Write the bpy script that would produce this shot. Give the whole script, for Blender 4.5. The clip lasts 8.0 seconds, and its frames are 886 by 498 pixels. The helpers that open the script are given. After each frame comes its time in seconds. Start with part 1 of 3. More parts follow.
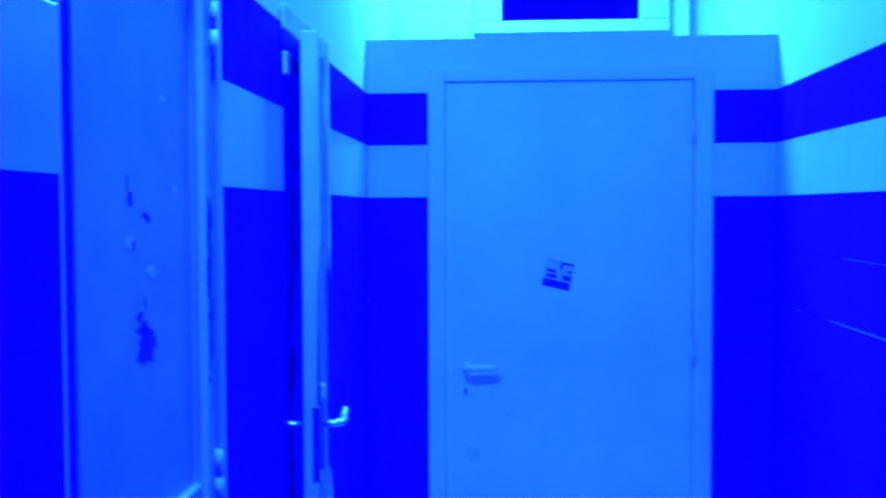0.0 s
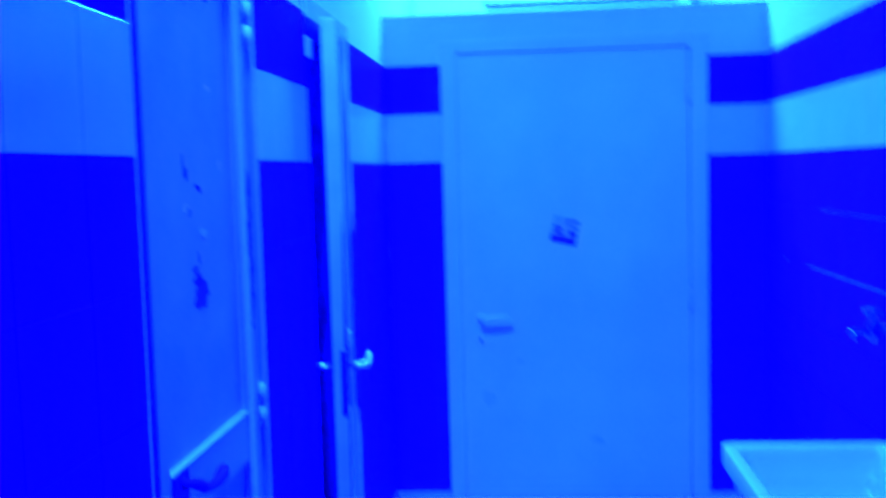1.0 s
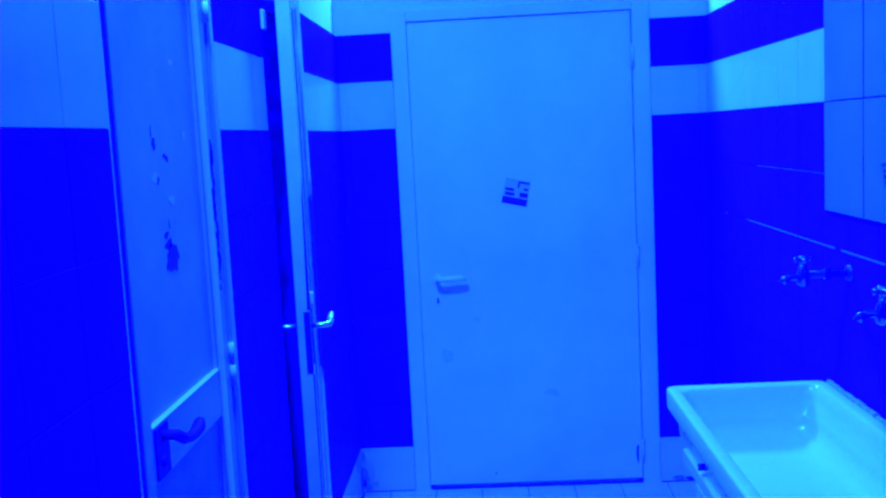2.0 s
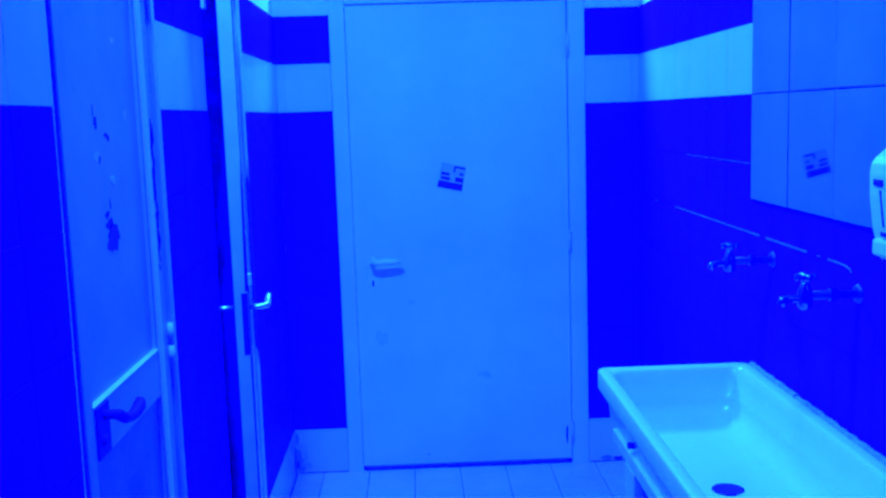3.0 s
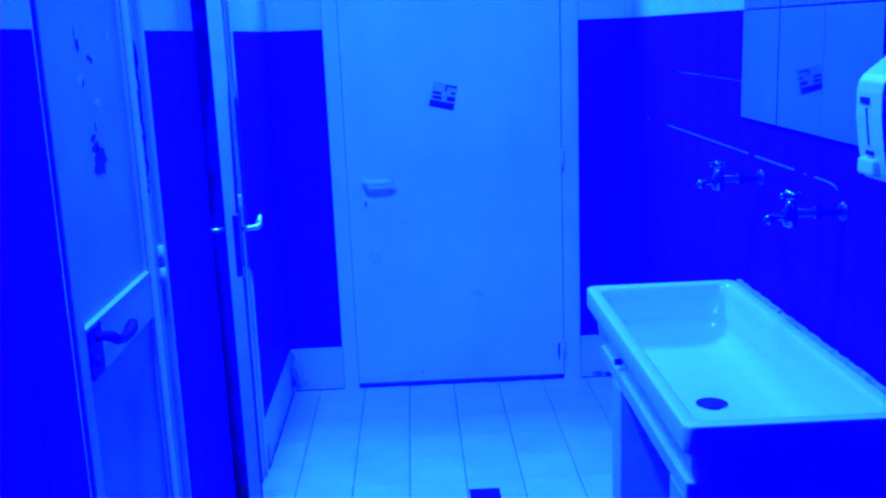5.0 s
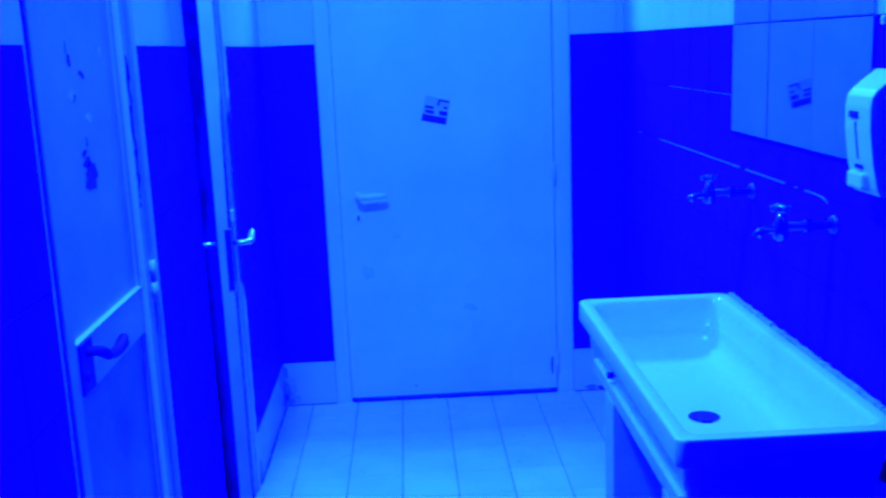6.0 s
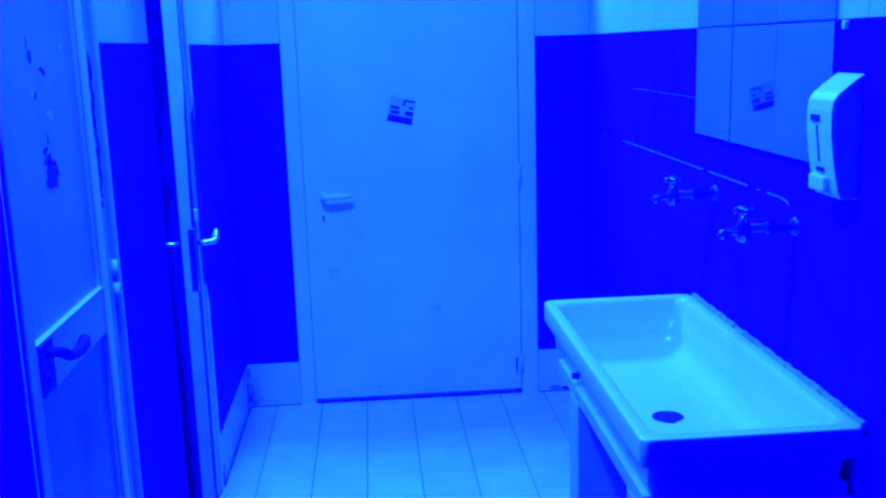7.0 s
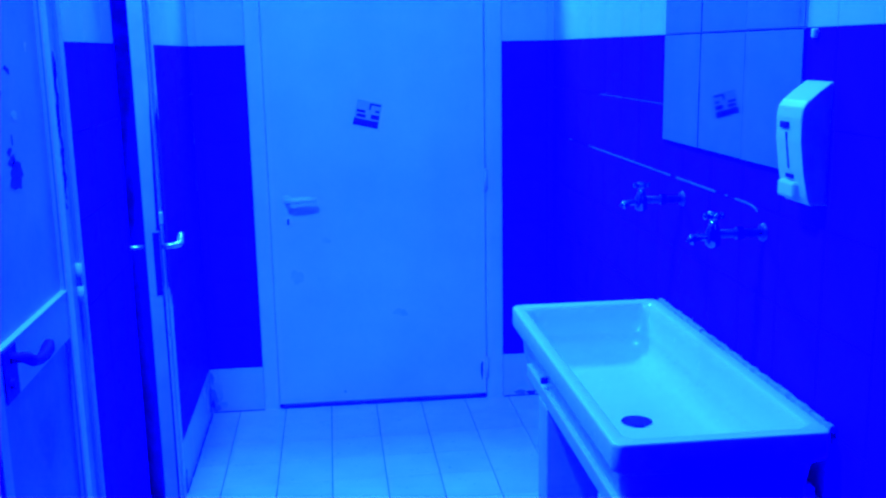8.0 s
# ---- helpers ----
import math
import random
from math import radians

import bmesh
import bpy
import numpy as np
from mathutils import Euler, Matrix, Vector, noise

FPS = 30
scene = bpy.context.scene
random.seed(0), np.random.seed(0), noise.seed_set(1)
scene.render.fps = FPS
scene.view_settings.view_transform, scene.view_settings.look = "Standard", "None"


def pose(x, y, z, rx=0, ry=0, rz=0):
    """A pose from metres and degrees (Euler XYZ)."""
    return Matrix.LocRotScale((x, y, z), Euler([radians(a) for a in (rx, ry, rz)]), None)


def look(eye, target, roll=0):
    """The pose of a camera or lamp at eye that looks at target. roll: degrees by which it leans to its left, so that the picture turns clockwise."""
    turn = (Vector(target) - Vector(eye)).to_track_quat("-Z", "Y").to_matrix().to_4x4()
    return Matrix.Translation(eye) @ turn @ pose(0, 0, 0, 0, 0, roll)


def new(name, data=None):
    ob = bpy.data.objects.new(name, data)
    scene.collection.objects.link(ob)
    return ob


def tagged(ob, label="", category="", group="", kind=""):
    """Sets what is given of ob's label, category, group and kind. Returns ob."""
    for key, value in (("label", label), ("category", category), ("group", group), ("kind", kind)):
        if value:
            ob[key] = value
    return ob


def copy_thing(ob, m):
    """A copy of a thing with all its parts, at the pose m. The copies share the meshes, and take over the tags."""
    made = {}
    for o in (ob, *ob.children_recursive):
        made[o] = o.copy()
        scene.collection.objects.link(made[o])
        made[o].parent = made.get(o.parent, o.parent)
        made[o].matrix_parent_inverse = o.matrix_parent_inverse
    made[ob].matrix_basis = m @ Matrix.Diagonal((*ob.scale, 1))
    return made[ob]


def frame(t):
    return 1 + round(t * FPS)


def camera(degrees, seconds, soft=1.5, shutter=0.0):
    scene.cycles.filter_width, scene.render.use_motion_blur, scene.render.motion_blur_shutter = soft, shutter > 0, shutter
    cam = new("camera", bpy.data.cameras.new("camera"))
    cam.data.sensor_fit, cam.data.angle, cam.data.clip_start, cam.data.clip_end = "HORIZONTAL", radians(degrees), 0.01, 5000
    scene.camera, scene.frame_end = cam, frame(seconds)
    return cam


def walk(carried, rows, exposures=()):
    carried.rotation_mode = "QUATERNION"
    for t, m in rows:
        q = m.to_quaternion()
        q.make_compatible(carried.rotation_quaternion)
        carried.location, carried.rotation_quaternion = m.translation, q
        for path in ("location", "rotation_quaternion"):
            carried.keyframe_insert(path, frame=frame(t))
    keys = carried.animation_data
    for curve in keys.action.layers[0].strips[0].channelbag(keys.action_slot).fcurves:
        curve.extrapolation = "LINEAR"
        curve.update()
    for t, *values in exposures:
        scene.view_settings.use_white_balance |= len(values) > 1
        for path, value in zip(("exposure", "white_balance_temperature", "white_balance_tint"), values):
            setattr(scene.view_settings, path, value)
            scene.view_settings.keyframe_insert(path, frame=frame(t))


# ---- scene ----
cam = camera(48.8, 8.0, soft=2.3, shutter=0.7)
PATH = [
    (0, (0.292, -3.758, 1.559), (0.167, -1.763, 1.475), -0.2),
    (0.2, (0.349, -3.849, 1.553), (0.242, -1.854, 1.46), 0.3),
    (0.5, (0.349, -3.898, 1.542), (0.24, -1.905, 1.416), 0.8),
    (0.7, (0.361, -3.945, 1.55), (0.189, -1.956, 1.431), 0.5),
    (0.9, (0.362, -4.028, 1.556), (0.14, -2.044, 1.435), -0.6),
    (1, (0.359, -4.062, 1.567), (0.179, -2.076, 1.406), -1.6),
    (1.2, (0.345, -4.079, 1.542), (0.231, -2.093, 1.334), -2.9),
    (2.3, (0.368, -4.208, 1.568), (0.301, -2.223, 1.334), -2.9),
    (2.5, (0.353, -4.201, 1.564), (0.351, -2.215, 1.326), -2.3),
    (3, (0.341, -4.222, 1.567), (0.393, -2.241, 1.296), -1.8),
    (3.5, (0.321, -4.22, 1.565), (0.354, -2.245, 1.249), -2.4),
    (4, (0.337, -4.236, 1.571), (0.387, -2.269, 1.212), -1.8),
    (4.5, (0.358, -4.234, 1.573), (0.417, -2.28, 1.152), -2.0),
    (4.7, (0.359, -4.233, 1.572), (0.417, -2.281, 1.136), -2.1),
    (5.8, (0.37, -4.237, 1.573), (0.406, -2.28, 1.16), -2.4),
    (6, (0.366, -4.236, 1.573), (0.431, -2.279, 1.166), -2.3),
    (6.5, (0.365, -4.231, 1.573), (0.493, -2.277, 1.165), -1.8),
    (7, (0.362, -4.233, 1.572), (0.5, -2.28, 1.164), -1.7),
    (7.5, (0.354, -4.228, 1.572), (0.531, -2.278, 1.166), -1.4),
    (8, (0.338, -4.219, 1.57), (0.558, -2.272, 1.169), -1.0),
]
walk(cam, [(t, look(e, g, r)) for t, e, g, r in PATH])

# ---- night sky and lamp ----
world = bpy.data.worlds.new("night")
scene.world = world
world.use_nodes = True
world.node_tree.nodes["Background"].inputs[0].default_value = (0.0012, 0.0012, 1.0, 1)
world.node_tree.nodes["Background"].inputs[1].default_value = 1.1

LAMP_TINT = (0.0009, 0.0150, 1.0)


def tube_lamp(name, m, length, width, watts):
    data = bpy.data.lights.new(name, "AREA")
    data.shape, data.size, data.size_y = "RECTANGLE", length, width
    data.color, data.energy = LAMP_TINT, watts
    new(name, data).matrix_world = m


tube_lamp("corridor_tube_light", pose(-0.136, -2.29, 3.27), 0.16, 0.16, 2500)
tube_lamp("lobby_tube_light", pose(0.26, 0.45, 3.27), 0.92, 0.52, 5000)

# ---- plan, metres ----
XL, XR = -0.24, 1.32          # corridor walls
YR, YB = -4.90, 1.25          # rear wall, wall of the space behind the partition
ZC = 3.40                     # ceiling
TILE = 0.2
LEDGE = 2.205                 # top of the partition
D1 = (-2.622, -1.972)          # cubicle doorway, door closed
D2 = (-1.452, -0.905)          # cubicle doorway, door ajar
WT = 0.12                     # wall thickness


# ---- materials ----
def material(name, color, rough=0.5, metal=0.0, vary=0.12, scale=6.0, grain=90.0, bump=0.05, spec=0.5, coat=0.0, piece=0.0, rvar=0.08, ior=1.5):
    """A painted, glazed or metal surface with stains at one scale and grain at another."""
    m = bpy.data.materials.new(name)
    m.use_nodes = True
    nt = m.node_tree
    b = nt.nodes["Principled BSDF"]
    b.inputs["Metallic"].default_value = metal
    b.inputs["Specular IOR Level"].default_value = spec
    b.inputs["Coat Weight"].default_value = coat
    b.inputs["IOR"].default_value = ior
    geo = nt.nodes.new("ShaderNodeNewGeometry")
    big = nt.nodes.new("ShaderNodeTexNoise")
    big.inputs["Scale"].default_value, big.inputs["Detail"].default_value = scale, 5
    fine = nt.nodes.new("ShaderNodeTexNoise")
    fine.inputs["Scale"].default_value, fine.inputs["Detail"].default_value = grain, 3
    nt.links.new(geo.outputs["Position"], big.inputs["Vector"])
    nt.links.new(geo.outputs["Position"], fine.inputs["Vector"])
    ramp = nt.nodes.new("ShaderNodeMapRange")
    ramp.inputs[1].default_value, ramp.inputs[2].default_value = 0.3, 0.75
    ramp.inputs[3].default_value, ramp.inputs[4].default_value = 1.0, 1.0 - vary
    nt.links.new(big.outputs[0], ramp.inputs[0])
    last = ramp.outputs[0]
    if piece:
        info = nt.nodes.new("ShaderNodeObjectInfo")
        pr = nt.nodes.new("ShaderNodeMapRange")
        pr.inputs[3].default_value, pr.inputs[4].default_value = 1.0 - piece, 1.0
        nt.links.new(info.outputs["Random"], pr.inputs[0])
        mul = nt.nodes.new("ShaderNodeMath")
        mul.operation = "MULTIPLY"
        nt.links.new(last, mul.inputs[0])
        nt.links.new(pr.outputs[0], mul.inputs[1])
        last = mul.outputs[0]
    mix = nt.nodes.new("ShaderNodeVectorMath")
    mix.operation = "SCALE"
    mix.inputs[0].default_value = color
    nt.links.new(last, mix.inputs["Scale"])
    nt.links.new(mix.outputs[0], b.inputs["Base Color"])
    rr = nt.nodes.new("ShaderNodeMapRange")
    rr.inputs[3].default_value, rr.inputs[4].default_value = max(0.0, rough - rvar), min(1, rough + rvar)
    nt.links.new(fine.outputs[0], rr.inputs[0])
    nt.links.new(rr.outputs[0], b.inputs["Roughness"])
    if bump:
        bp = nt.nodes.new("ShaderNodeBump")
        bp.inputs["Strength"].default_value, bp.inputs["Distance"].default_value = bump, 0.004
        nt.links.new(fine.outputs[0], bp.inputs["Height"])
        nt.links.new(bp.outputs[0], b.inputs["Normal"])
    return m


M_PLASTER = material("white_plaster", (0.80, 0.80, 0.78), 0.75, vary=0.10, scale=3, grain=160, bump=0.12)
M_CEIL = material("darkened_ceiling", (0.20, 0.20, 0.40), 0.85, vary=0.06, scale=2, grain=120, bump=0.1)
M_DOOR = material("white_gloss_paint", (0.77, 0.77, 0.75), 0.38, vary=0.17, scale=2.6, grain=70, bump=0.04)
M_DOOR_FRAME = material("old_frame_paint", (0.62, 0.62, 0.60), 0.42, vary=0.28, scale=6, grain=60, bump=0.08)
# worn paint, dimmed below the frame paint to offset excess bounce light
M_DOOR_OLD = material("worn_white_paint_dimmed", (0.38, 0.38, 0.37), 0.50, vary=0.30, scale=5, grain=60, bump=0.08)
M_DOOR_KICK = material("scuffed_grimy_shaded_paint", (0.17, 0.17, 0.20), 0.55, vary=0.88, scale=4.5, grain=50, bump=0.1)
# for real paint chips, and for shade painted into the door gaps
M_DOOR_DARK = material("chipped_wood_and_shade", (0.10, 0.006, 0.24), 0.8, vary=0.3, scale=20, bump=0.2, ior=1.1)
M_TILE_BLUE = material("cobalt_glaze", (0.10, 0.0034, 0.42), 0.30, vary=0.15, scale=9, grain=25, bump=0.05, spec=0.15, piece=0.06, ior=1.02)
M_TILE_WHITE = material("white_glaze", (0.66, 0.66, 0.65), 0.16, vary=0.08, scale=8, grain=25, bump=0.04, spec=0.4, piece=0.08)
M_TILE_FLOOR = material("floor_tile_glaze", (0.74, 0.74, 0.70), 0.30, vary=0.16, scale=5, grain=45, bump=0.06, piece=0.10)
M_GROUT_DARK = material("dark_grout", (0.10, 0.0032, 0.40), 0.9, vary=0.2, scale=30, bump=0.2, spec=0.1, ior=1.02)
M_GROUT_WHITE = material("grey_grout", (0.36, 0.36, 0.36), 0.9, vary=0.3, scale=30, bump=0.2, spec=0.1)
M_GROUT_FLOOR = material("grimy_floor_grout", (0.035, 0.032, 0.06), 0.95, vary=0.4, scale=14, bump=0.3, spec=0.1)
M_CERAMIC = material("sanitary_ceramic", (0.81, 0.81, 0.80), 0.24, vary=0.06, scale=6, grain=30, bump=0.01, spec=0.5, coat=0.08)
M_PLASTIC = material("white_plastic", (0.82, 0.82, 0.80), 0.35, vary=0.04, scale=9, grain=90, bump=0.03)
M_DARKPL = material("dark_plastic", (0.06, 0.006, 0.12), 0.35, vary=0.2, scale=20, bump=0.03, ior=1.2)
M_TAP = material("tarnished_chrome", (0.16, 0.13, 0.40), 0.085, metal=1.0, vary=0.3, scale=30, grain=80, bump=0.0, rvar=0.02)
M_TAP_DULL = material("limescaled_chrome", (0.08, 0.05, 0.36), 0.40, metal=1.0, vary=0.4, scale=40, grain=80, bump=0.1)
M_CHROME = material("chrome", (0.75, 0.75, 0.75), 0.10, metal=1.0, vary=0.15, scale=20, grain=80, bump=0.02)
M_ALU = material("brushed_aluminium", (0.86, 0.86, 0.86), 0.38, metal=1.0, vary=0.15, scale=20, grain=120, bump=0.03)
M_DULL_BLOT = material("dull_blot_grey", (0.30, 0.30, 0.34), 0.6, vary=0.5, scale=45, bump=0.1)
M_IRON = material("dark_handle_metal", (0.06, 0.008, 0.14), 0.5, vary=0.3, scale=30, bump=0.1, ior=1.07)
M_STEEL = material("painted_steel", (0.66, 0.66, 0.64), 0.5, vary=0.25, scale=12, grain=80, bump=0.08)
M_PIER = material("painted_masonry", (0.62, 0.62, 0.60), 0.6, vary=0.2, scale=8, grain=90, bump=0.15)
M_SEAL = material("old_mortar_sealant", (0.36, 0.36, 0.36), 0.85, vary=0.45, scale=40, grain=160, bump=0.5)
M_EDGE = material("glint_strip_paint", (0.13, 0.12, 0.28), 0.6, vary=0.4, scale=25, grain=120, bump=0.3)
M_PAPER = material("pale_sticker_paper", (0.50, 0.50, 0.52), 0.6, vary=0.2, scale=50, bump=0.02)
M_INK = material("dark_ink", (0.09, 0.02, 0.20), 0.6, vary=0.3, scale=60, bump=0.02, ior=1.1)
M_GRIME = material("grime", (0.06, 0.045, 0.15), 0.9, vary=0.5, scale=40, bump=0.2, ior=1.1)
M_MIRROR = material("silvered_mirror", (0.46, 0.46, 0.60), 0.035, metal=1.0, vary=0.10, scale=7, grain=60, bump=0.0, rvar=0.006)
M_GLASS = bpy.data.materials.new("window_glass")
M_GLASS.use_nodes = True
_g = M_GLASS.node_tree.nodes["Principled BSDF"]
_g.inputs["Transmission Weight"].default_value, _g.inputs["Roughness"].default_value, _g.inputs["IOR"].default_value = 1.0, 0.02, 1.2
M_TUBE = bpy.data.materials.new("glowing_tube")
M_TUBE.use_nodes = True
_e = M_TUBE.node_tree.nodes["Principled BSDF"]
_e.inputs["Emission Color"].default_value, _e.inputs["Emission Strength"].default_value = (*LAMP_TINT, 1), 120


# ---- mesh helpers ----
WORLD = {}


def thing(name, x, y, z, label="", category="", group="", kind="", rz=0.0):
    """An empty at a thing's base, which carries its parts."""
    ob = new(name)
    ob.empty_display_size = 0.05
    ob.matrix_basis = pose(x, y, z, 0, 0, rz)
    WORLD[ob] = ob.matrix_basis.copy()
    return tagged(ob, label, category, group, kind)


def part(name, bm, mat, parent=None, label="", smooth=False, local=False):
    """Links a bmesh as one mesh object; world coordinates, or the parent's own if local."""
    xs = [v.co.copy() for v in bm.verts]
    lo = Vector([min(v[i] for v in xs) for i in range(3)])
    hi = Vector([max(v[i] for v in xs) for i in range(3)])
    c = Vector(((lo.x + hi.x) / 2, (lo.y + hi.y) / 2, lo.z))
    bmesh.ops.translate(bm, verts=bm.verts, vec=-c)
    bmesh.ops.recalc_face_normals(bm, faces=bm.faces)
    me = bpy.data.meshes.new(name)
    bm.to_mesh(me)
    bm.free()
    me.materials.append(mat)
    for p in me.polygons:
        p.use_smooth = smooth
    ob = new(name, me)
    m = Matrix.Translation(c)
    if parent is not None:
        ob.parent = parent
        if local:
            m = WORLD[parent] @ m
        ob.matrix_basis = WORLD[parent].inverted() @ m
    else:
        ob.matrix_basis = m
    WORLD[ob] = m
    if label:
        ob["label"] = label
    return ob


def box(x0, x1, y0, y1, z0, z1, bevel=0.0, seg=2, bm=None):
    bm = bm or bmesh.new()
    r = bmesh.ops.create_cube(bm, size=1, matrix=Matrix.Translation(((x0 + x1) / 2, (y0 + y1) / 2, (z0 + z1) / 2)) @ Matrix.Diagonal((abs(x1 - x0), abs(y1 - y0), abs(z1 - z0), 1)))
    if bevel:
        edges = {e for v in r["verts"] for e in v.link_edges}
        bmesh.ops.bevel(bm, geom=list(edges), offset=bevel, segments=seg, affect="EDGES", profile=0.5)
    return bm


def rod(a, b, r0, r1=None, n=16, bm=None, cap=True):
    bm = bm or bmesh.new()
    a, b = Vector(a), Vector(b)
    d = b - a
    m = Matrix.Translation((a + b) / 2) @ d.to_track_quat("Z", "Y").to_matrix().to_4x4()
    bmesh.ops.create_cone(bm, cap_ends=cap, segments=n, radius1=r0, radius2=r0 if r1 is None else r1, depth=d.length, matrix=m)
    return bm


def ball(c, r, sx=1, sy=1, sz=1, bm=None):
    bm = bm or bmesh.new()
    bmesh.ops.create_uvsphere(bm, u_segments=16, v_segments=10, radius=r, matrix=Matrix.Translation(c) @ Matrix.Diagonal((sx, sy, sz, 1)))
    return bm


def tube(points, radii, n=12, flat=1.0):
    """A rounded bar swept along points, closed at both ends; flat squeezes it sideways to its run."""
    bm = bmesh.new()
    pts = [Vector(p) for p in points]
    rings = []
    for i, p in enumerate(pts):
        d = (pts[min(i + 1, len(pts) - 1)] - pts[max(i - 1, 0)]).normalized()
        up = Vector((0, 0, 1)) if abs(d.z) < 0.9 else Vector((1, 0, 0))
        s = d.cross(up).normalized()
        u = s.cross(d)
        r = radii[i] if isinstance(radii, (list, tuple)) else radii
        rings.append([bm.verts.new(p + s * (r * math.cos(k * math.tau / n)) + u * (r * flat * math.sin(k * math.tau / n))) for k in range(n)])
    for a, b in zip(rings, rings[1:]):
        for k in range(n):
            bm.faces.new((a[k], a[(k + 1) % n], b[(k + 1) % n], b[k]))
    bm.faces.new(rings[0])
    bm.faces.new(rings[-1])
    return bm


def prism(profile, axis, lo, hi, bevel=0.0):
    """A 2D outline drawn out along x, y or z."""
    bm = bmesh.new()

    def at(p, s):
        return {"x": (s, p[0], p[1]), "y": (p[0], s, p[1]), "z": (p[0], p[1], s)}[axis]
    va = [bm.verts.new(at(p, lo)) for p in profile]
    vb = [bm.verts.new(at(p, hi)) for p in profile]
    bm.faces.new(va)
    bm.faces.new(vb)
    n = len(profile)
    for i in range(n):
        bm.faces.new((va[i], va[(i + 1) % n], vb[(i + 1) % n], vb[i]))
    if bevel:
        bmesh.ops.bevel(bm, geom=list(bm.edges), offset=bevel, segments=2, affect="EDGES", profile=0.5)
    return bm


def blot(cx, cy, r, seed, squash=1.0, n=22, rough=0.35):
    """An uneven outline round a point."""
    rnd = random.Random(seed)
    ph = [rnd.uniform(0, 6.28) for _ in range(4)]
    out = []
    for k in range(n):
        a = k * math.tau / n
        q = r * (1 + rough * (0.5 * math.sin(2 * a + ph[0]) + 0.35 * math.sin(3 * a + ph[1]) + 0.3 * math.sin(5 * a + ph[2]) + 0.2 * math.sin(8 * a + ph[3])))
        out.append((cx + q * math.cos(a), cy + squash * q * math.sin(a)))
    return out


# ---- setting ----
def setting(name, bm, mat, label, category):
    return tagged(part(name, bm, mat), label, category, kind="structure")


floor = setting("floor", box(XL - 1.2, XR + WT, YR - WT, YB + WT, -0.12, -0.006), M_GROUT_FLOOR, "dark grimy grout bed under pale floor tiles", "floor")
# the unseen ceiling is coloured dark to hold bounce light down
ceiling = setting("ceiling", box(XL - 1.2, XR + WT, YR - WT, YB + WT, ZC, ZC + 0.1), M_CEIL, "unseen ceiling above the washroom, dark to cut bounce light", "ceiling")
wall_right = setting("wall_right", box(XR, XR + WT, YR - WT, YB + WT, -0.006, ZC), M_PLASTER, "white plaster wall with blue and white tiled lower part", "wall")
# unseen rear wall, made dark blue so little light bounces back
wall_rear = setting("wall_rear", box(XL - 1.1, XR, YR - WT, YR, -0.006, ZC), M_TILE_BLUE, "unseen near-end wall, dark blue to cut bounce light", "wall")
bm = box(XL - 1.2, 0.14, YB, YB + WT, -0.006, ZC)
box(1.12, XR, YB, YB + WT, -0.006, ZC, bm=bm)
box(0.14, 1.12, YB, YB + WT, -0.006, 2.44, bm=bm)
box(0.14, 1.12, YB, YB + WT, 3.0, ZC, bm=bm)
wall_back = setting("wall_back", bm, M_PLASTER, "bright plaster wall behind the partition, with a high window", "wall")
# unseen dark panels added round the near end to cut bounce light
part("tall_tiling", box(XR - 0.012, XR - 0.002, YR, -2.62, 0.0, ZC), M_TILE_BLUE, wall_right, "unseen dark blue panel that cuts bounce light")
# left wall with two doorways
LT = 2.50                     # top of the cubicle wall
bm = box(XL - WT, XL, YR, D1[0], -0.006, LT)
box(XL - WT, XL, D1[1], D2[0], -0.006, LT, bm=bm)
box(XL - WT, XL, D2[1], YB, -0.006, LT, bm=bm)
box(XL - WT, XL, D1[0], D1[1], 2.10, LT, bm=bm)
box(XL - WT, XL, D2[0], D2[1], 2.03, LT, bm=bm)
wall_left = setting("wall_left", bm, M_PLASTER, "white plaster wall with tiled lower part and two cubicle doorways", "wall")
# same added dark panels on the left wall, out of view
part("tall_tiling", box(XL + 0.002, XL + 0.012, YR, -3.05, 0.0, LT), M_TILE_BLUE, wall_left, "unseen dark blue panel that cuts bounce light")
part("tall_tiling", box(XL + 0.002, XL + 0.012, -3.05, -2.632, 2.001, LT), M_TILE_BLUE, wall_left, "unseen dark blue panel that cuts bounce light")
# partition with the wide door
FX0, FX1, FZ = 0.0, 1.08, 2.09
bm = box(XL, FX0 + 0.02, 0.0, 0.09, -0.006, LEDGE)
box(FX1 - 0.02, XR, 0.0, 0.09, -0.006, LEDGE, bm=bm)
box(FX0 + 0.02, FX1 - 0.02, 0.0, 0.09, FZ - 0.02, LEDGE, bm=bm)
wall_far = setting("wall_far", bm, M_PLASTER, "low partition wall open at the top, round a white door", "wall")
# cubicles behind the left wall
bm = box(XL - 1.2, XL - 1.1, YR, YB, -0.006, ZC)
box(XL - 1.1, XL - WT, D1[1] + 0.15, D1[1] + 0.23, -0.006, 2.30, bm=bm)
box(XL - 1.1, XL - WT, D2[1] + 0.15, D2[1] + 0.23, -0.006, 2.30, bm=bm)
box(XL - 1.1, XL - WT, D1[0] - 0.25, D1[0] - 0.17, -0.006, 2.30, bm=bm)
wall_cubicle = setting("wall_cubicle", bm, M_TILE_BLUE, "dark blue cubicle walls seen through the door gap", "wall")

# ---- window above the partition ----
window = thing("window_1", 0.63, YB, 2.44, "dark night window in a white wooden frame", "window", kind="structure")
